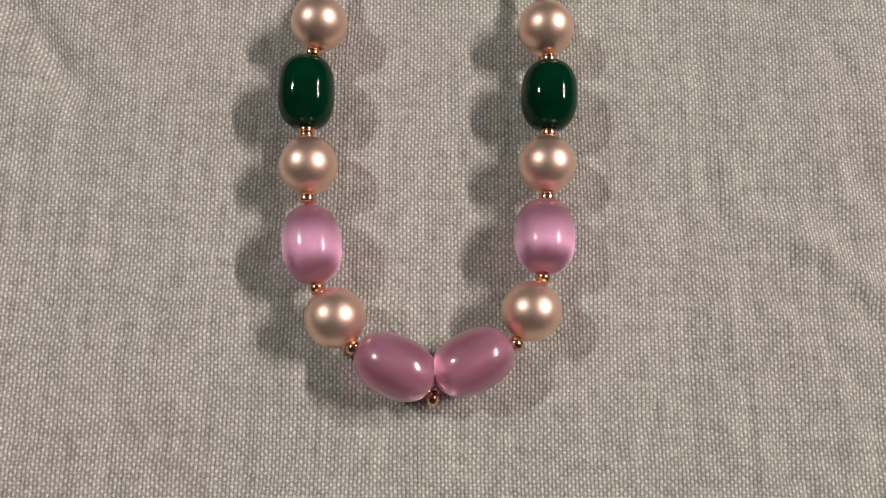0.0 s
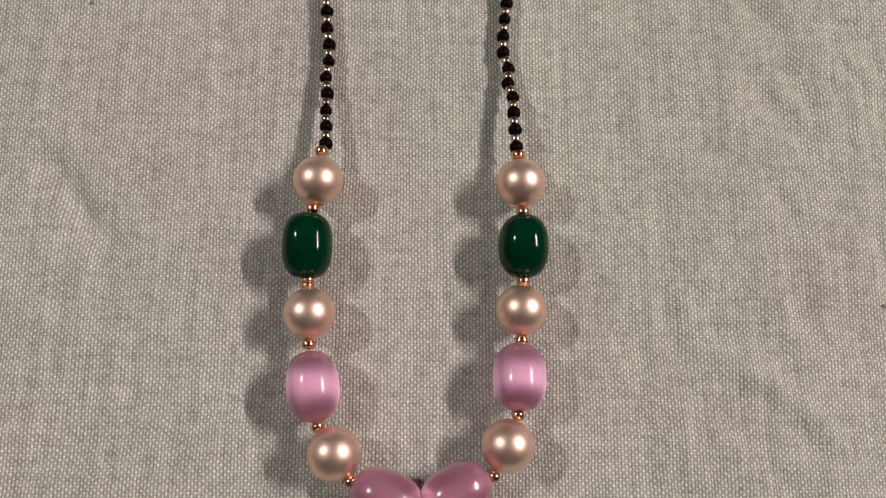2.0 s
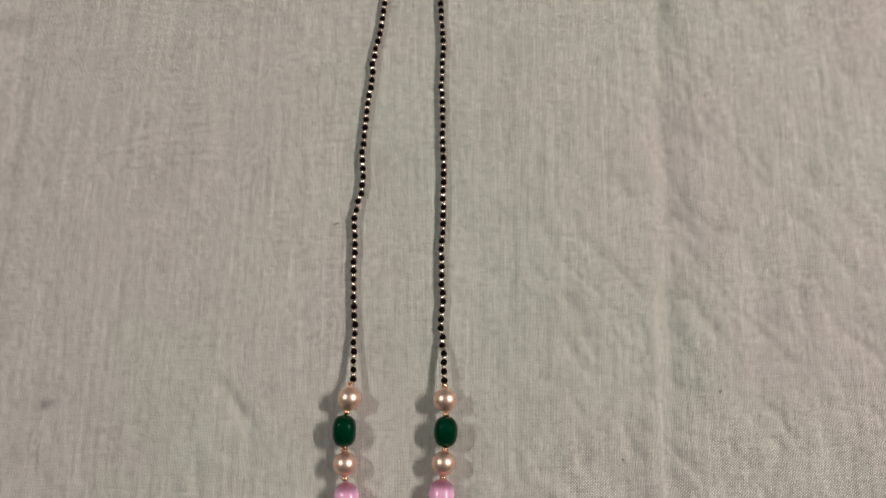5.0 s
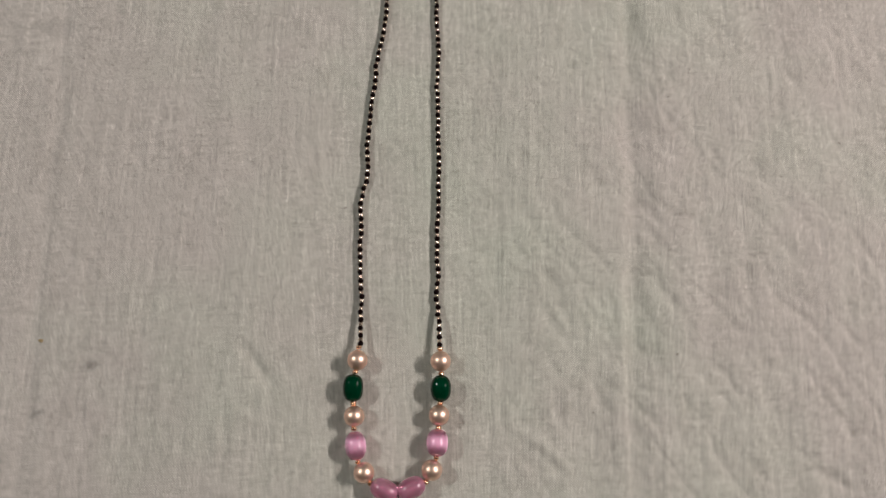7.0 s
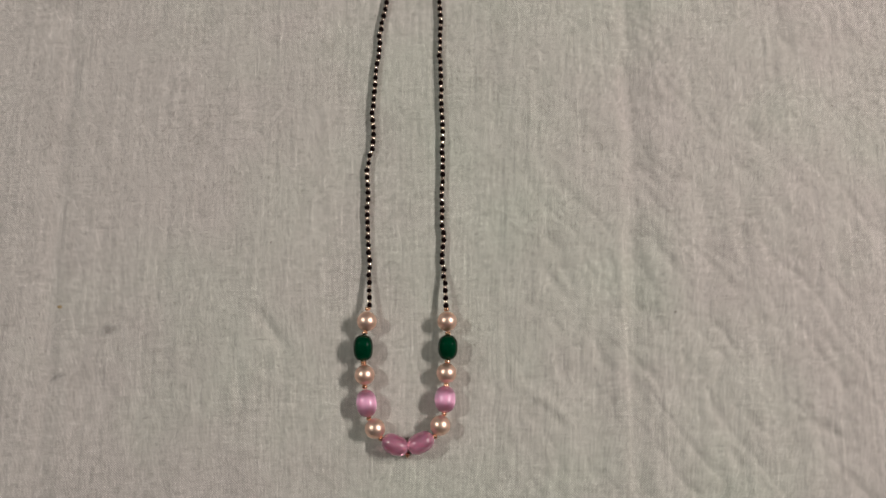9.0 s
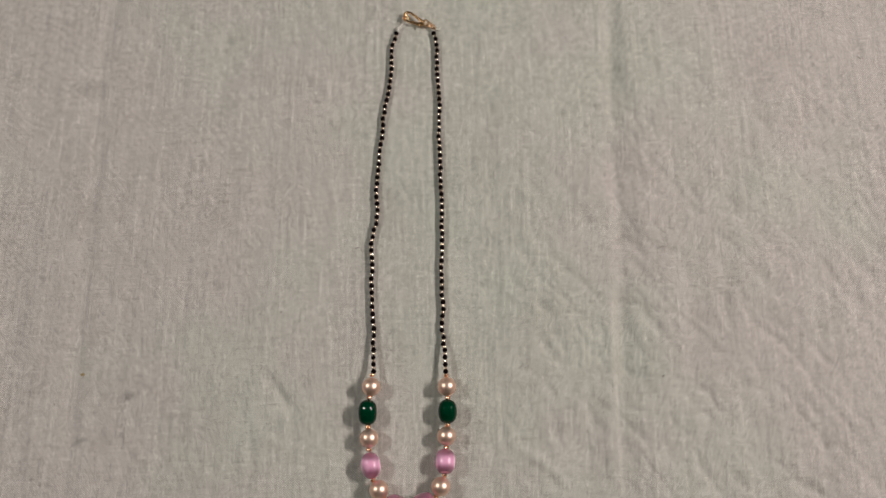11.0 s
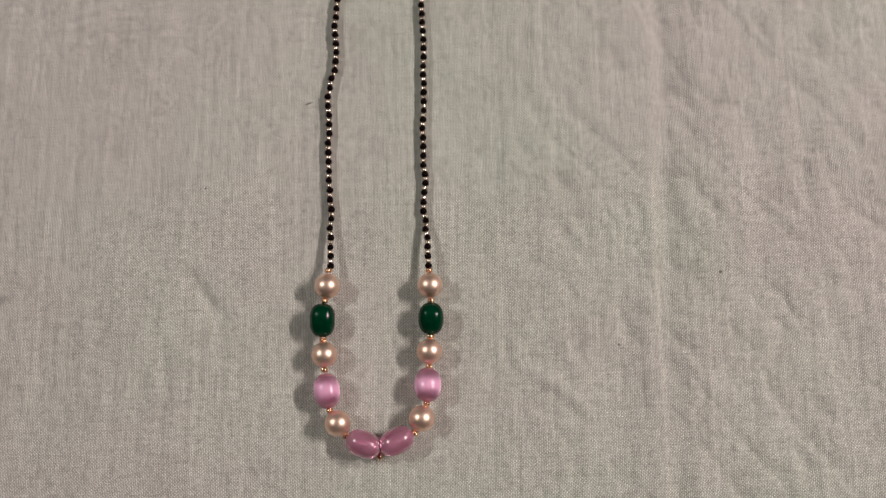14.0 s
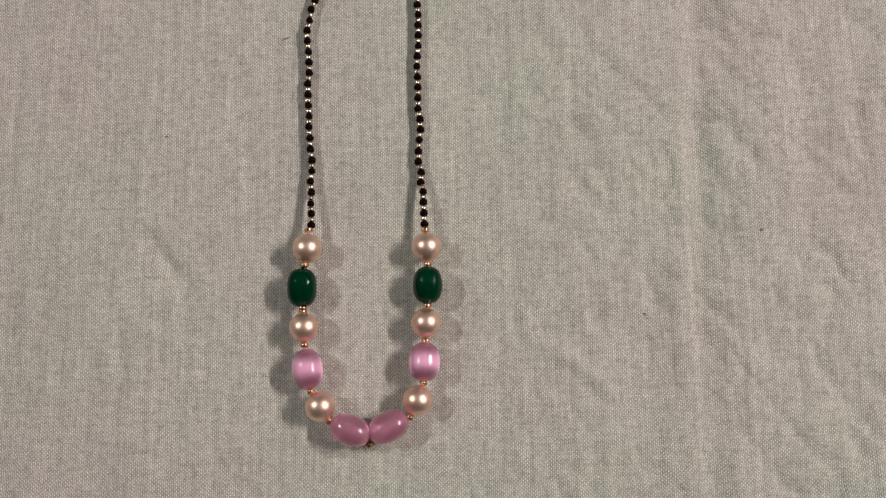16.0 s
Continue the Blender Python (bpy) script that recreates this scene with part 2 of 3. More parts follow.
WOOD = plain_material("table_wood", (0.22, 0.13, 0.07), 0.45, 25.0, 0.4)
LINT = plain_material("dark_lint", (0.27, 0.24, 0.21), 0.95, 900.0, 0.5)
TAN_LINT = plain_material("tan_lint", (0.46, 0.34, 0.19), 0.95, 900.0, 0.5)


# ---- building helpers ----
def mesh_of(name, verts, faces, material, smooth=True):
    data = bpy.data.meshes.new(name)
    data.from_pydata(verts, [], faces)
    data.materials.append(material)
    if smooth:
        data.polygons.foreach_set("use_smooth", [True] * len(data.polygons))
    data.update()
    return data


def box_mesh(name, low, high, material, bevel=0.0):
    bm = bmesh.new()
    bmesh.ops.create_cube(bm, size=1)
    for v in bm.verts:
        v.co = Vector([low[n] if v.co[n] < 0 else high[n] for n in range(3)])
    if bevel:
        bmesh.ops.bevel(bm, geom=bm.edges[:], offset=bevel, segments=2, affect="EDGES")
    data = bpy.data.meshes.new(name)
    bm.to_mesh(data)
    bm.free()
    data.materials.append(material)
    return data


def lathe(profile, around):
    """Verts and faces of a closed ring-shaped profile of (radius, height) turned about z: a bead with its hole."""
    verts, faces, count = [], [], len(profile)
    for n in range(around):
        a = 2 * math.pi * n / around
        verts += [(r * math.cos(a), r * math.sin(a), h) for r, h in profile]
    for n in range(around):
        for k in range(count):
            p, q = n * count, (n + 1) % around * count
            l = (k + 1) % count
            faces.append((p + k, q + k, q + l, p + l))
    return verts, faces


def bead_profile(radius, length, power, hole, steps):
    """Outline of a bead between the rims of its hole, then back through the hole."""
    rim = (1 - (hole / radius) ** power) ** (1 / power)
    out = []
    for n in range(steps + 1):
        a = -math.pi / 2 + math.pi * n / steps
        c, s = max(math.cos(a), 0.0), math.sin(a)
        r = radius * c ** (2 / power)
        h = 0.5 * length * math.copysign(abs(s) ** (2 / power), s)
        if r > hole:
            out.append((r, h))
    ends = 0.5 * length * rim
    return [(hole, -ends)] + out + [(hole, ends), (hole * 0.9, ends * 0.9), (hole * 0.9, -ends * 0.9)]


def bead_mesh(name, radius, length, power, hole, material, around=48, steps=28, uneven=0.0, seed=0, square=2.0):
    verts, faces = lathe(bead_profile(radius, length, power, hole, steps), around)
    if square != 2.0:
        boxy = []
        for x, y, z in verts:
            r = math.hypot(x, y)
            k = (abs(x / r) ** square + abs(y / r) ** square) ** (-1 / square)
            boxy.append((x * k, y * k, z))
        verts = boxy
    if uneven:
        off = Vector((seed * 3.7, seed * 1.9, 5.1))
        verts = [tuple(Vector(v) * (1 + uneven * noise.noise(Vector(v) * 130 + off))) for v in verts]
    return mesh_of(name, verts, faces, material)


def sweep(points, radius, sides=8, closed=False):
    """Verts and faces of a round wire along points; radius may be one number or one a point."""
    pts = [Vector(p) for p in points]
    count = len(pts)
    radii = radius if isinstance(radius, list) else [radius] * count
    verts, faces = [], []
    for n, p in enumerate(pts):
        before = pts[n - 1] if n or closed else p
        after = pts[(n + 1) % count] if n + 1 < count or closed else p
        ahead = (after - before).normalized()
        side = ahead.cross(Vector((0, 0, 1)))
        side = side.normalized() if side.length > 1e-6 else Vector((1, 0, 0))
        up = side.cross(ahead)
        for k in range(sides):
            a = 2 * math.pi * k / sides
            verts.append(p + radii[n] * (math.cos(a) * side + math.sin(a) * up))
    for n in range(count if closed else count - 1):
        for k in range(sides):
            p, q, l = n * sides, (n + 1) % count * sides, (k + 1) % sides
            faces.append((p + k, p + l, q + l, q + k))
    if not closed:
        faces.append(tuple(range(sides))[::-1])
        faces.append(tuple((count - 1) * sides + k for k in range(sides)))
    return [tuple(v) for v in verts], faces


def rounded(points, steps=6, closed=False):
    """A smooth line through the points."""
    pts = [Vector(p) for p in points]
    count = len(pts)
    out = []
    for n in range(count if closed else count - 1):
        if closed:
            a, b, c, d = (pts[(n + k) % count] for k in (-1, 0, 1, 2))
        else:
            a, b, c, d = pts[max(n - 1, 0)], pts[n], pts[n + 1], pts[min(n + 2, count - 1)]
        for k in range(steps):
            t = k / steps
            out.append(0.5 * (2 * b + (c - a) * t + (2 * a - 5 * b + 4 * c - d) * t * t + (3 * b - a - 3 * c + d) * t**3))
    if not closed:
        out.append(pts[-1])
    return out


def part(name, data, parent, m=None, label=""):
    ob = new(name, data)
    ob.parent = parent
    if m is not None:
        ob.matrix_basis = m
    return tagged(ob, label)


def along(place, way):
    """A pose whose z runs along way."""
    return Matrix.Translation(place) @ Vector(way).to_track_quat("Z", "Y").to_matrix().to_4x4()


# ---- the added, unseen room that closes the place ----
def slab(name, low, high, material, label, category):
    return tagged(new(name, box_mesh(name, low, high, material)), label, category, kind="structure")


slab("floor", (-2.2, -2.0, -0.85), (2.2, 2.2, -0.75), FLOOR, "plain brown tiled room floor", "floor")
slab("ceiling", (-2.2, -2.0, 2.0), (2.2, 2.2, 2.1), CEILING, "plain dark grey ceiling added out of view", "ceiling")
slab("wall_west", (-2.3, -2.0, -0.85), (-2.2, 2.2, 2.1), WALL, "plain beige wall added out of view", "wall")
slab("wall_east", (2.2, -2.0, -0.85), (2.3, 2.2, 2.1), WALL, "plain beige wall added out of view", "wall")
slab("wall_south", (-2.3, -2.1, -0.85), (2.3, -2.0, 2.1), WALL, "plain beige wall added out of view", "wall")
slab("wall_north", (-2.3, 2.2, -0.85), (2.3, 2.3, 2.1), WALL, "plain beige wall added out of view", "wall")

table = tagged(new("table"), "plain brown wooden table under the cloth", "table")
table.location = (0, 0.15, -0.75)
part("tabletop", box_mesh("tabletop", (-0.74, -0.64, 0.715), (0.74, 0.64, 0.744), WOOD, 0.004), table)
LEG = box_mesh("leg", (-0.03, -0.03, 0), (0.03, 0.03, 0.715), WOOD, 0.004)
for x in (-0.68, 0.68):
    for y in (-0.58, 0.58):
        part("leg", LEG, table, pose(x, y, 0))


# ---- the cloth ----
def smooth_step(a, b, v):
    t = np.clip((v - a) / (b - a), 0, 1)
    return t * t * (3 - 2 * t)


def value_noise(x, y, seed):
    """Smooth noise from -1 to 1 on a unit lattice."""
    rng = np.random.RandomState(seed)
    grid = rng.uniform(-1, 1, (256, 256))
    xi, yi = np.floor(x).astype(int), np.floor(y).astype(int)
    fx, fy = x - xi, y - yi
    fx, fy = fx * fx * fx * (fx * (fx * 6 - 15) + 10), fy * fy * fy * (fy * (fy * 6 - 15) + 10)
    g = lambda i, j: grid[(xi + i) % 256, (yi + j) % 256]
    return (g(0, 0) * (1 - fx) + g(1, 0) * fx) * (1 - fy) + (g(0, 1) * (1 - fx) + g(1, 1) * fx) * fy


def crease(x, y, x0, y0, x1, y1, width, height):
    """A soft ridge (or furrow) along a line, fading out at its ends."""
    length = math.hypot(x1 - x0, y1 - y0)
    ux, uy = (x1 - x0) / length, (y1 - y0) / length
    s = (x - x0) * ux + (y - y0) * uy
    d = -(x - x0) * uy + (y - y0) * ux
    d = d + 0.25 * width * value_noise(s / (width * 4) + 7.3, d * 0 + x0 * 91, 5)
    fade = smooth_step(-0.15 * length, 0.25 * length, s) * (1 - smooth_step(0.75 * length, 1.15 * length, s))
    return height * fade * np.exp(-((d / width) ** 2))


def pressed_fold(x, y, x0, y0, x1, y1, steep, gentle, height):
    """A long fold with one steep and one gentle flank, wandering a little."""
    length = math.hypot(x1 - x0, y1 - y0)
    ux, uy = (x1 - x0) / length, (y1 - y0) / length
    s = (x - x0) * ux + (y - y0) * uy
    d = -(x - x0) * uy + (y - y0) * ux + 0.0016 * value_noise(s / 0.05, s * 0 + 4.2, 31)
    fade = smooth_step(-0.1 * length, 0.1 * length, s) * (1 - smooth_step(0.75 * length, 1.1 * length, s))
    fade = fade * (0.8 + 0.35 * value_noise(s / 0.03, s * 0 + 2.2, 32))
    return height * fade * np.exp(-((d / np.where(d < 0, steep, gentle)) ** 2))


# x0, y0, x1, y1, half width, height, all in millimetres
CREASES = [
    (113, 150, 109, -40, 5.0, 0.5), (-188, 420, -184, -80, 5.0, -0.5),
    (200.7, 236, 200.2, 194, 0.9, -0.55), (202, 218, 276, 212, 1.6, -0.3), (158, 185, 167, 169, 1.8, -0.5), (220, 88, 231, 74, 1.8, -0.5),
    (214, 58, 222, 45, 1.6, -0.4), (203, 14, 219, 6, 2.5, -0.7), (120, 42, 128, 34, 2.0, -0.5), (62, 30, 82, 15, 3.5, 0.5),
    (-80, 72, -63, 50, 2.8, -0.95), (71, 114, 82, 99, 2.6, -0.45), (72, 93, 86, 71, 2.4, -0.4), (96, 56, 102, 38, 1.8, -0.35),
]
MORE_CREASES = [
    (48.8, 50, 54, 23, 2.0, -0.35), (68, 24, 81, 9, 2.2, -0.4), (118, 41, 128, 26, 2.6, 0.5), (141.5, 57, 143.5, 38, 1.8, -0.4),
    (122, 150, 134, 137, 2.4, -0.4), (142, 106, 151, 91, 2.2, -0.4), (162, 1, 168, -10, 2.5, -0.6), (-87, 43, -84, 17, 2.5, -0.3),
    (50.5, 67, 52.5, 46, 2.0, -0.35), (58, 16, 65, 10, 2.0, 0.35), (76, 65, 80, 58, 1.5, -0.35), (73, 35, 76.5, 26, 1.8, -0.35),
]


def cloth_height(x, y):
    z = np.zeros_like(x)
    for row in CREASES + MORE_CREASES:
        z += crease(x, y, *(v * 0.001 for v in row[:5]), row[5] * 0.0024)
    z += pressed_fold(x, y, 0.124, 0.34, 0.114, -0.05, 0.0045, 0.0062, -0.0034)
    right = smooth_step(0.01, 0.12, x)
    lower = 1 - smooth_step(0.10, 0.26, y)
    z += 0.0022 * value_noise(x / 0.09, y / 0.16, 11)
    # long folds along the cloth, and slanting wrinkles on one side
    z += 0.00055 * value_noise(x / 0.016, y / 0.11, 12)
    z += 0.00018 * value_noise(x / 0.006, y / 0.06, 15)
    across, down = x * 0.80 + y * 0.60, y * 0.80 - x * 0.60
    bent = across + 0.004 * value_noise(down / 0.03, across / 0.03, 16)
    z -= 0.00085 * right * (0.35 + 0.85 * lower) * np.maximum(0, 1 - np.abs(value_noise(bent / 0.016, down / 0.045, 17)) * 2.2) ** 2
    z -= 0.0006 * (0.2 + 0.6 * right) * (0.4 + 0.6 * lower) * np.maximum(0, 1 - np.abs(value_noise(bent / 0.008 + 9, down / 0.024, 18)) * 2.6) ** 2
    z += (0.0002 + 0.00028 * right) * value_noise(x / 0.0075 + y / 0.03, y / 0.013, 13)
    z += (0.00009 + 0.00015 * right) * value_noise(x / 0.003, y / 0.005, 14)
    # short sharp crinkles, here and there
    sparse = smooth_step(0.1, 0.6, value_noise(x / 0.022 + 3, y / 0.03, 21))
    z -= 0.0012 * sparse * (0.3 + 0.7 * right) * np.maximum(0, 1 - np.abs(value_noise(x / 0.006 + y / 0.02, y / 0.014, 22)) * 3) ** 2
    # flatter under the necklace
    near = np.exp(-((x / 0.035) ** 4)) * smooth_step(-0.02, 0.01, y) * (1 - smooth_step(0.28, 0.31, y))
    return z * (1 - 0.8 * near) - 0.0012


def spread(low, high, fine_low, fine_high, fine, growth=1.25):
    """Places from low to high, close together in the middle stretch and ever wider outside it."""
    middle = list(np.arange(fine_low, fine_high + fine / 2, fine))
    for sign, limit in ((1, high), (-1, low)):
        step, at = fine, middle[-1] if sign > 0 else middle[0]
        while abs(limit - at) > step * 1.5:
            step = min(step * growth, 0.05)
            at += sign * step
            middle.append(at) if sign > 0 else middle.insert(0, at)
        middle.append(limit) if sign > 0 else middle.insert(0, limit)
    return np.array(middle)


def build_cloth():
    xs, ys = spread(-0.735, 0.735, -0.30, 0.32, 0.0014), spread(-0.485, 0.785, -0.10, 0.42, 0.0014)
    gx, gy = np.meshgrid(xs, ys, indexing="ij")
    gz = cloth_height(gx, gy)
    rows, cols = gx.shape
    data = bpy.data.meshes.new("cloth")
    index = np.arange(rows * cols).reshape(rows, cols)
    quads = np.stack([index[:-1, :-1], index[1:, :-1], index[1:, 1:], index[:-1, 1:]], -1).reshape(-1, 4)
    data.from_pydata(np.stack([gx, gy, gz], -1).reshape(-1, 3).tolist(), [], quads.tolist())
    data.polygons.foreach_set("use_smooth", [True] * len(data.polygons))
    data.materials.append(COTTON)
    data.update()
    ob = new("tablecloth", data)
    thick = ob.modifiers.new("thickness", "SOLIDIFY")
    thick.thickness, thick.offset = 0.0005, -1
    return tagged(ob, "pale grey-green woven cotton cloth, creased and lightly stained", "cloth")


build_cloth()


# ---- the necklace ----
necklace = tagged(new("necklace"), "beaded necklace of peach pearls, green and pink beads lying on cloth", "necklace")
MM = 0.001
AXIS = 5.05 * MM

PEARL_MESH = bead_mesh("pearl", 5.05 * MM, 10.1 * MM, 2.0, 0.6 * MM, PEARL, 56, 32)
for x, y, turn in ((-20.5, 64.4, 6), (-21.2, 37.3, -2), (-15.6, 10.9, -33), (16.9, 12.4, 35), (20.05, 38.2, 3), (20.5, 64.3, -2)):
    part("pearl", PEARL_MESH, necklace, along((x * MM, y * MM, AXIS), (math.sin(radians(-turn)), math.cos(radians(turn)), 0)))

# x, y, the axis's angle from +x, radius, length, power of the outline
STONES = [
    ("green_bead", GREEN, -22.15, 50.9, 90.0, 4.95, 13.3, 2.65),
    ("green_bead", GREEN, 20.75, 51.1, 89.0, 5.00, 12.9, 2.4),
    ("pink_bead", PINK, -20.0, 23.3, 97.0, 5.00, 13.6, 2.35),
    ("pink_bead", PINK, 19.35, 25.2, 88.0, 5.10, 13.1, 2.45),
    ("pink_bead", CROSS_PINK, -5.55, 3.0, 155.0, 5.10, 13.9, 2.3),
    ("pink_bead", CROSS_PINK, 7.1, 3.9, 28.0, 5.15, 14.0, 2.3),
]
for n, (name, material, x, y, angle, radius, length, power) in enumerate(STONES):
    data = bead_mesh(name, radius * MM, length * MM, power, 0.55 * MM, material, 56, 40, 0.012, n + 1, 2.25 if name == "green_bead" else 2.08)
    a = radians(angle)
    part(name, data, necklace, along((x * MM, y * MM, (radius + 0.05) * MM), (math.cos(a), math.sin(a), 0.10 if name == "green_bead" else (-0.04 if x < 0 else -0.13) if material is PINK else 0)))

# gold spacers between the large beads: x, y, height, angle of the hole, how many
SPACER_MESH = bead_mesh("gold_spacer", 1.45 * MM, 1.9 * MM, 3.4, 0.4 * MM, GOLD, 20, 12)
BALL_MESH = bead_mesh("gold_spacer", 1.4 * MM, 2.1 * MM, 2.2, 0.4 * MM, GOLD, 20, 14)
SPACERS = [
    (SPACER_MESH, -20.1, 70.8, 5.0, 95, 1), (SPACER_MESH, -21.4, 58.5, 5.0, 98, 1), (SPACER_MESH, -21.8, 43.3, 5.0, 92, 2),
    (SPACER_MESH, -21.1, 31.3, 5.0, 86, 1), (BALL_MESH, -18.8, 15.9, 5.0, 125, 1), (BALL_MESH, -12.4, 6.0, 5.2, 130, 1),
    (BALL_MESH, 0.6, -1.9, 3.6, 0, 1), (BALL_MESH, 14.2, 6.9, 5.2, 50, 1), (BALL_MESH, 18.9, 18.1, 5.0, 65, 1),
    (SPACER_MESH, 19.9, 32.2, 5.0, 88, 1), (SPACER_MESH, 20.5, 44.0, 5.0, 88, 1), (SPACER_MESH, 20.8, 58.2, 5.0, 92, 1),
    (SPACER_MESH, 20.1, 70.4, 5.0, 92, 1),
]
for data, x, y, z, angle, count in SPACERS:
    way = Vector((math.cos(radians(angle)), math.sin(radians(angle)), 0))
    for n in range(count):
        here = Vector((x, y, z)) * MM + way * (n - (count - 1) / 2) * 1.0 * MM
        m = along(here, way)
        part("gold_spacer", data, necklace, m @ Matrix.Diagonal((1, 1, 0.7 if count > 1 else 1, 1)))

# the two strands of seed beads, from the first pearl up to the clasp, in millimetres
STRAND_WEST = [(-19.6, 72.6), (-20.1, 88.4), (-20.1, 99.9), (-21.0, 110.8), (-21.5, 119.1), (-21.4, 133.7), (-21.9, 145.8), (-21.2, 153.1),
               (-19.5, 156.4), (-19.0, 164.8), (-18.8, 171.9), (-19.8, 176.7), (-18.7, 192.6), (-17.6, 205.1), (-16.7, 210.8), (-16.2, 223.3),
               (-15.2, 230.5), (-14.0, 236.2), (-12.7, 244.6), (-11.8, 252.7), (-11.4, 263.5), (-11.4, 269.9), (-10.0, 274.0), (-9.0, 279.0)]
STRAND_EAST = [(20.1, 72.4), (19.5, 75.7), (19.5, 83.1), (18.6, 87.8), (19.3, 91.6), (18.0, 95.7), (18.1, 102.8), (19.0, 107.0),
               (18.4, 114.0), (17.8, 117.8), (18.2, 123.6), (17.6, 128.8), (18.4, 136.9), (18.3, 144.1), (18.4, 160.4), (17.9, 180.4),
               (17.6, 199.9), (16.7, 212.2), (17.3, 222.2), (17.5, 231.9), (16.2, 248.7), (16.0, 268.1), (15.3, 274.5), (14.3, 278.7)]


def strand_height(y):
    """The strand comes down from the pearl's hole onto the cloth."""
    t = min(max((94 - y) / 18, 0), 1)
    return 0.7 + 3.4 * t * t * (3 - 2 * t)


BLACK_MESHES = [bead_mesh("black_seed_bead", r * MM, h * MM, p, 0.4 * MM, BLACK, 12, 8, 0.24, n + 20)
                for n, (r, h, p) in enumerate(((1.40, 2.35, 3.2), (1.34, 2.4, 2.7), (1.46, 2.2, 3.6), (1.38, 2.3, 2.6), (1.30, 2.1, 2.8), (1.44, 2.5, 3.0)))]
SEED_MESHES = [bead_mesh("gold_seed_bead", r * MM, h * MM, 3.6, 0.4 * MM, SEED_GOLD, 16, 10) for r, h in ((1.14, 2.0), (1.08, 1.9))]


def strand(points, count):
    line = [Vector((x, y, strand_height(y))) for x, y in points]
    marks = [0.0]
    for a, b in zip(line, line[1:]):
        marks.append(marks[-1] + (b - a).length)

    def at(s):
        return Vector([float(np.interp(s, marks, [p[k] for p in line])) for k in range(3)])

    pitch = marks[-1] / (count - 1)
    centres = []
    for n in range(count):
        here = at(n * pitch)
        way = at(n * pitch + 1.5) - at(n * pitch - 1.5)
        here += Vector((random.uniform(-0.28, 0.28), random.uniform(-0.12, 0.12), random.uniform(0, 0.1)))
        way += Vector((random.uniform(-0.5, 0.5), 0, random.uniform(-0.2, 0.2)))
        part("black_seed_bead", random.choice(BLACK_MESHES), necklace, along(here * MM, way))
        centres.append(here)
    for n in range(count - 1):
        way = centres[n + 1] - centres[n]
        part("gold_seed_bead", random.choice(SEED_MESHES), necklace, along((centres[n] + way * 0.5) * MM, way))
    return centres


west = strand(STRAND_WEST, 52)
east = strand(STRAND_EAST, 53)

# the thread that runs through all of it, with its knotted ends at the clasp
drop = [(-20.1, 70.8, 5), (-22.1, 51, 5), (-21.2, 37.3, 5), (-20, 23.3, 5), (-18.8, 15.9, 5), (-12.4, 6, 5), (-5.6, 3, 5), (0.6, -0.4, 4),
        (7.2, 4, 5), (14.2, 6.9, 5), (18.9, 18.1, 5), (19.4, 25.2, 5), (20, 38.2, 5), (20.7, 51, 5), (20.1, 70.4, 5)]
run = [(-4.4, 286.2, 1.4), (-6.6, 283.4, 1.2)] + [tuple(c) for c in reversed(west)] + drop + [tuple(c) for c in east] + [(14.2, 280.6, 1.2), (14.4, 282.0, 1.3)]
part("thread", mesh_of("thread", *sweep([Vector(p) * MM for p in run], 0.28 * MM, 6), NYLON), necklace, None, "clear nylon stringing thread")
for name, points in (("thread_end", [(-6.2, 284.0, 1.3), (-7.6, 283.0, 1.2), (-8.2, 281.6, 0.9)]), ("thread_end", [(14.6, 281.6, 1.2), (16.6, 281.0, 0.9), (18.4, 282.0, 0.8)])):
    part(name, mesh_of(name, *sweep([p * MM for p in rounded(points)], 0.4 * MM, 6), NYLON), necklace)

# lobster clasp with its rings
BODY = [(7.8, 285.6, 1.6, 1.05), (4.6, 288.4, 1.7, 0.85), (1.2, 291.4, 1.7, 0.7), (-1.6, 292.8, 1.6, 0.75), (-3.5, 291.6, 1.6, 0.85),
        (-3.5, 288.8, 1.5, 0.7), (-2.2, 286.9, 1.4, 0.6), (1.8, 285.6, 1.5, 0.8), (5.6, 284.7, 1.5, 1.1)]
outline = rounded([row[:3] for row in BODY], 6, True)
widths = [p.x * MM for p in rounded([(row[3], 0, 0) for row in BODY], 6, True)]
clasp = part("clasp", mesh_of("clasp", *sweep([p * MM for p in outline], widths, 12, True), CLASP_GOLD), necklace, None, "gold-plated lobster clasp")
part("lever", mesh_of("lever", *sweep([p * MM for p in rounded([(4.6, 285.0, 1.9), (5.6, 283.4, 2.0), (6.0, 282.0, 1.8)])], 0.42 * MM, 8), CLASP_GOLD), clasp)


def ring(name, x, y, z, radius, wire, tilt, turn):
    circle = [(radius * math.cos(2 * math.pi * k / 24), radius * math.sin(2 * math.pi * k / 24), 0) for k in range(24)]
    data = mesh_of(name, *sweep([Vector(p) * MM for p in circle], wire * MM, 8, True), CLASP_GOLD)
    return part(name, data, necklace, pose(x * MM, y * MM, z * MM, tilt, 0, turn), "gold-plated jump ring")


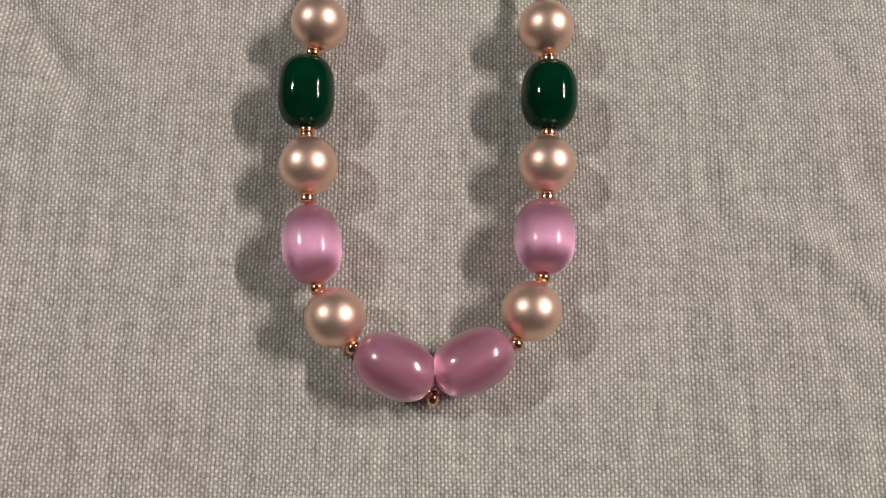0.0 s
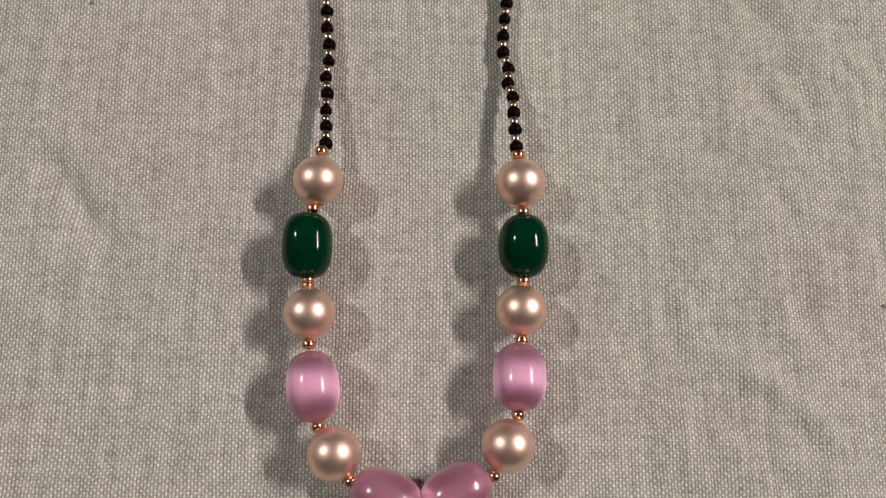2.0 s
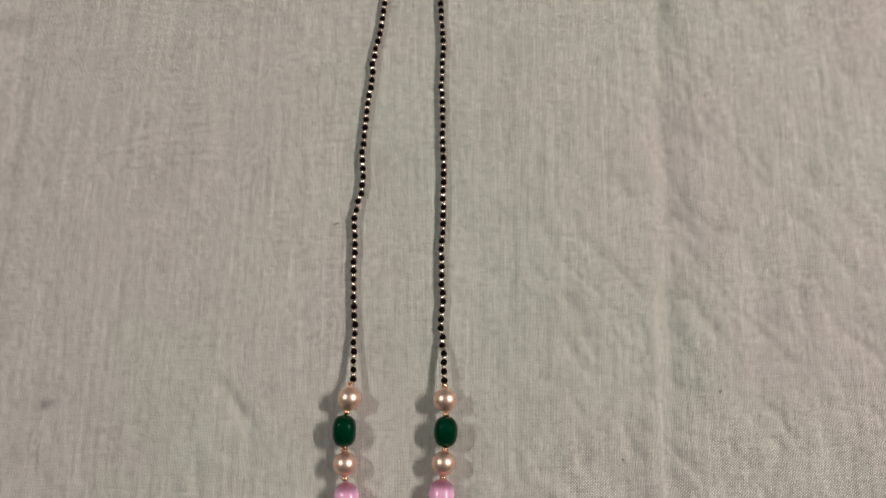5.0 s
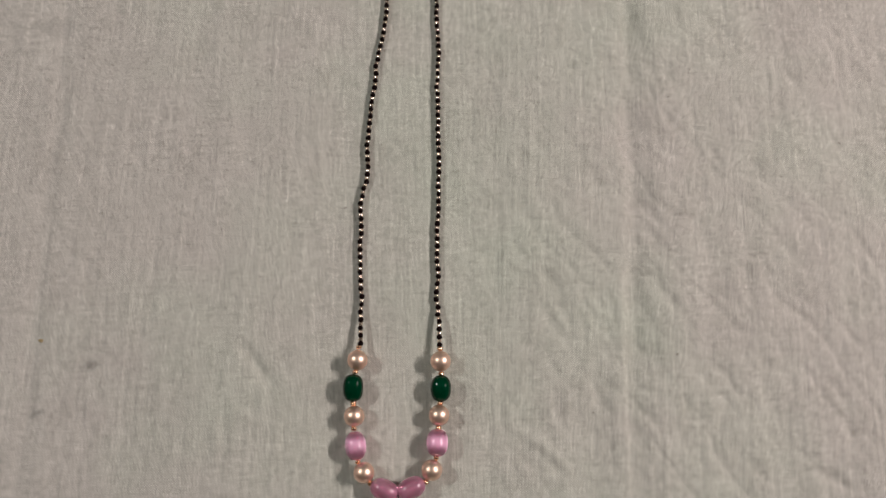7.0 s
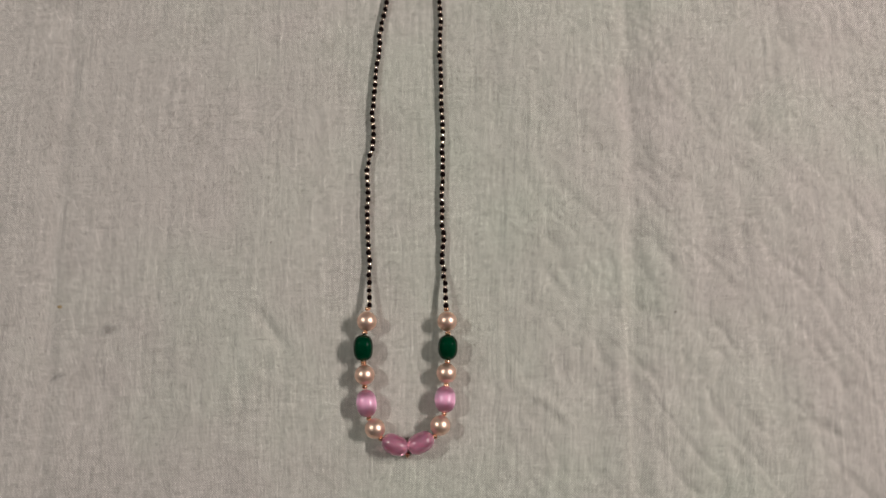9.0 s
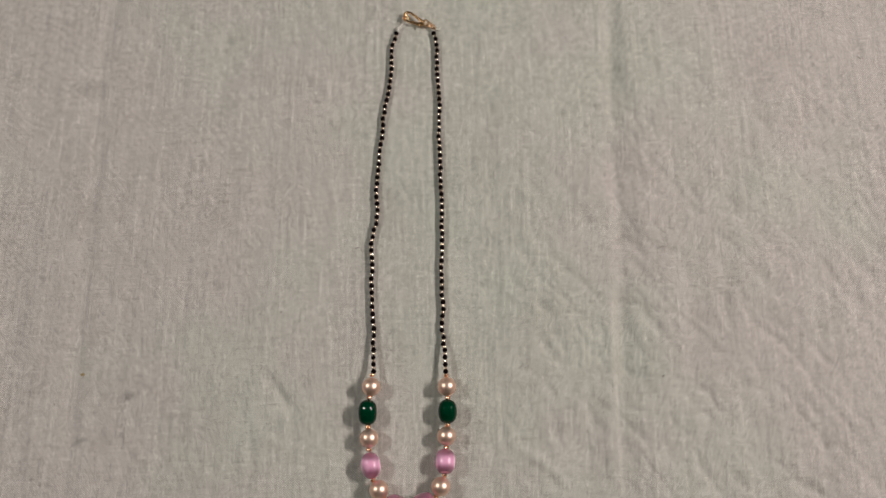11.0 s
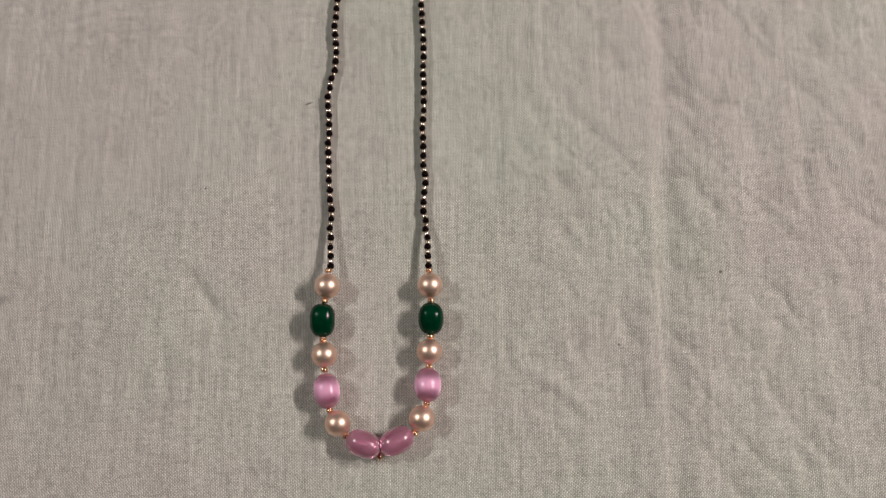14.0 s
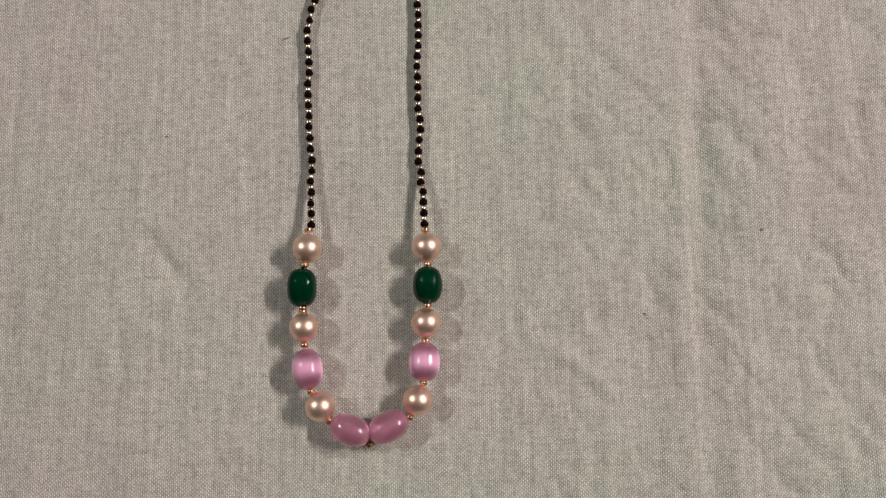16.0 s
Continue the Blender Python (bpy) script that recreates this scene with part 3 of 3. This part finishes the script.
ring("jump_ring", -2.9, 288.6, 1.9, 1.6, 0.42, 30, 40)
ring("jump_ring", 9.2, 285.4, 1.6, 1.7, 0.48, 20, -30)
ring("jump_ring", 11.4, 284.4, 1.5, 1.4, 0.45, 60, -35)
ring("jump_ring", 13.2, 283.0, 1.3, 1.2, 0.42, 15, -40)
part("crimp", bead_mesh("crimp", 0.9 * MM, 1.5 * MM, 3.0, 0.4 * MM, CLASP_GOLD, 16, 10), necklace, along(Vector((14.5, 281.6, 1.3)) * MM, (0.3, -1, 0)))
part("crimp", bead_mesh("crimp", 0.8 * MM, 1.2 * MM, 3.0, 0.4 * MM, NYLON, 16, 10), necklace, along(Vector((-8.0, 281.6, 1.3)) * MM, (-0.5, -1, 0)))


# ---- specks and lint on the cloth ----
def lint(x, y, long, wide, turn, material, label, seed):
    rng = random.Random(seed)
    bm = bmesh.new()
    bmesh.ops.create_icosphere(bm, subdivisions=2, radius=1)
    for v in bm.verts:
        k = 1 + 0.45 * noise.noise(v.co * 1.7 + Vector((seed * 2.3, 0, 0)))
        v.co = Vector((v.co.x * long * k, v.co.y * wide * k, v.co.z * 0.3 * k)) * 0.8 * MM
    data = bpy.data.meshes.new("lint_speck")
    bm.to_mesh(data)
    bm.free()
    data.materials.append(material)
    ob = new("lint_speck", data)
    z = float(cloth_height(np.array([x * MM]), np.array([y * MM]))[0])
    ob.matrix_basis = pose(x * MM, y * MM, z + 0.0001, 0, 0, turn + rng.uniform(-10, 10))
    return tagged(ob, label, "lint", "specks on the cloth")


for n, (x, y, long, wide, turn, material) in enumerate([
    (-180.7, 72.9, 1.9, 1.1, 0, TAN_LINT), (-30.5, 144, 2.2, 0.4, 10, LINT), (-72, 106.5, 0.6, 0.45, 0, LINT), (138.9, 69.6, 0.9, 0.7, 0, LINT),
    (-153.8, 272.8, 0.9, 0.6, 0, LINT), (-194.6, 56.9, 0.8, 0.4, 20, LINT), (98.5, 272.7, 0.7, 0.6, 0, LINT), (110.8, 229, 0.6, 0.5, 0, LINT),
    (140.9, 207.2, 0.9, 0.4, 0, LINT), (258.3, 88, 0.7, 0.6, 0, LINT), (231.2, 182.6, 1.0, 0.4, -50, LINT), (272.5, 260.8, 1.6, 0.5, -50, LINT), (96.2, 40.6, 0.9, 0.4, -30, LINT),
]):
    lint(x, y, long, wide, turn, material, "tan speck lying on the cloth" if material is TAN_LINT else "small dark speck of lint on the cloth", n + 1)
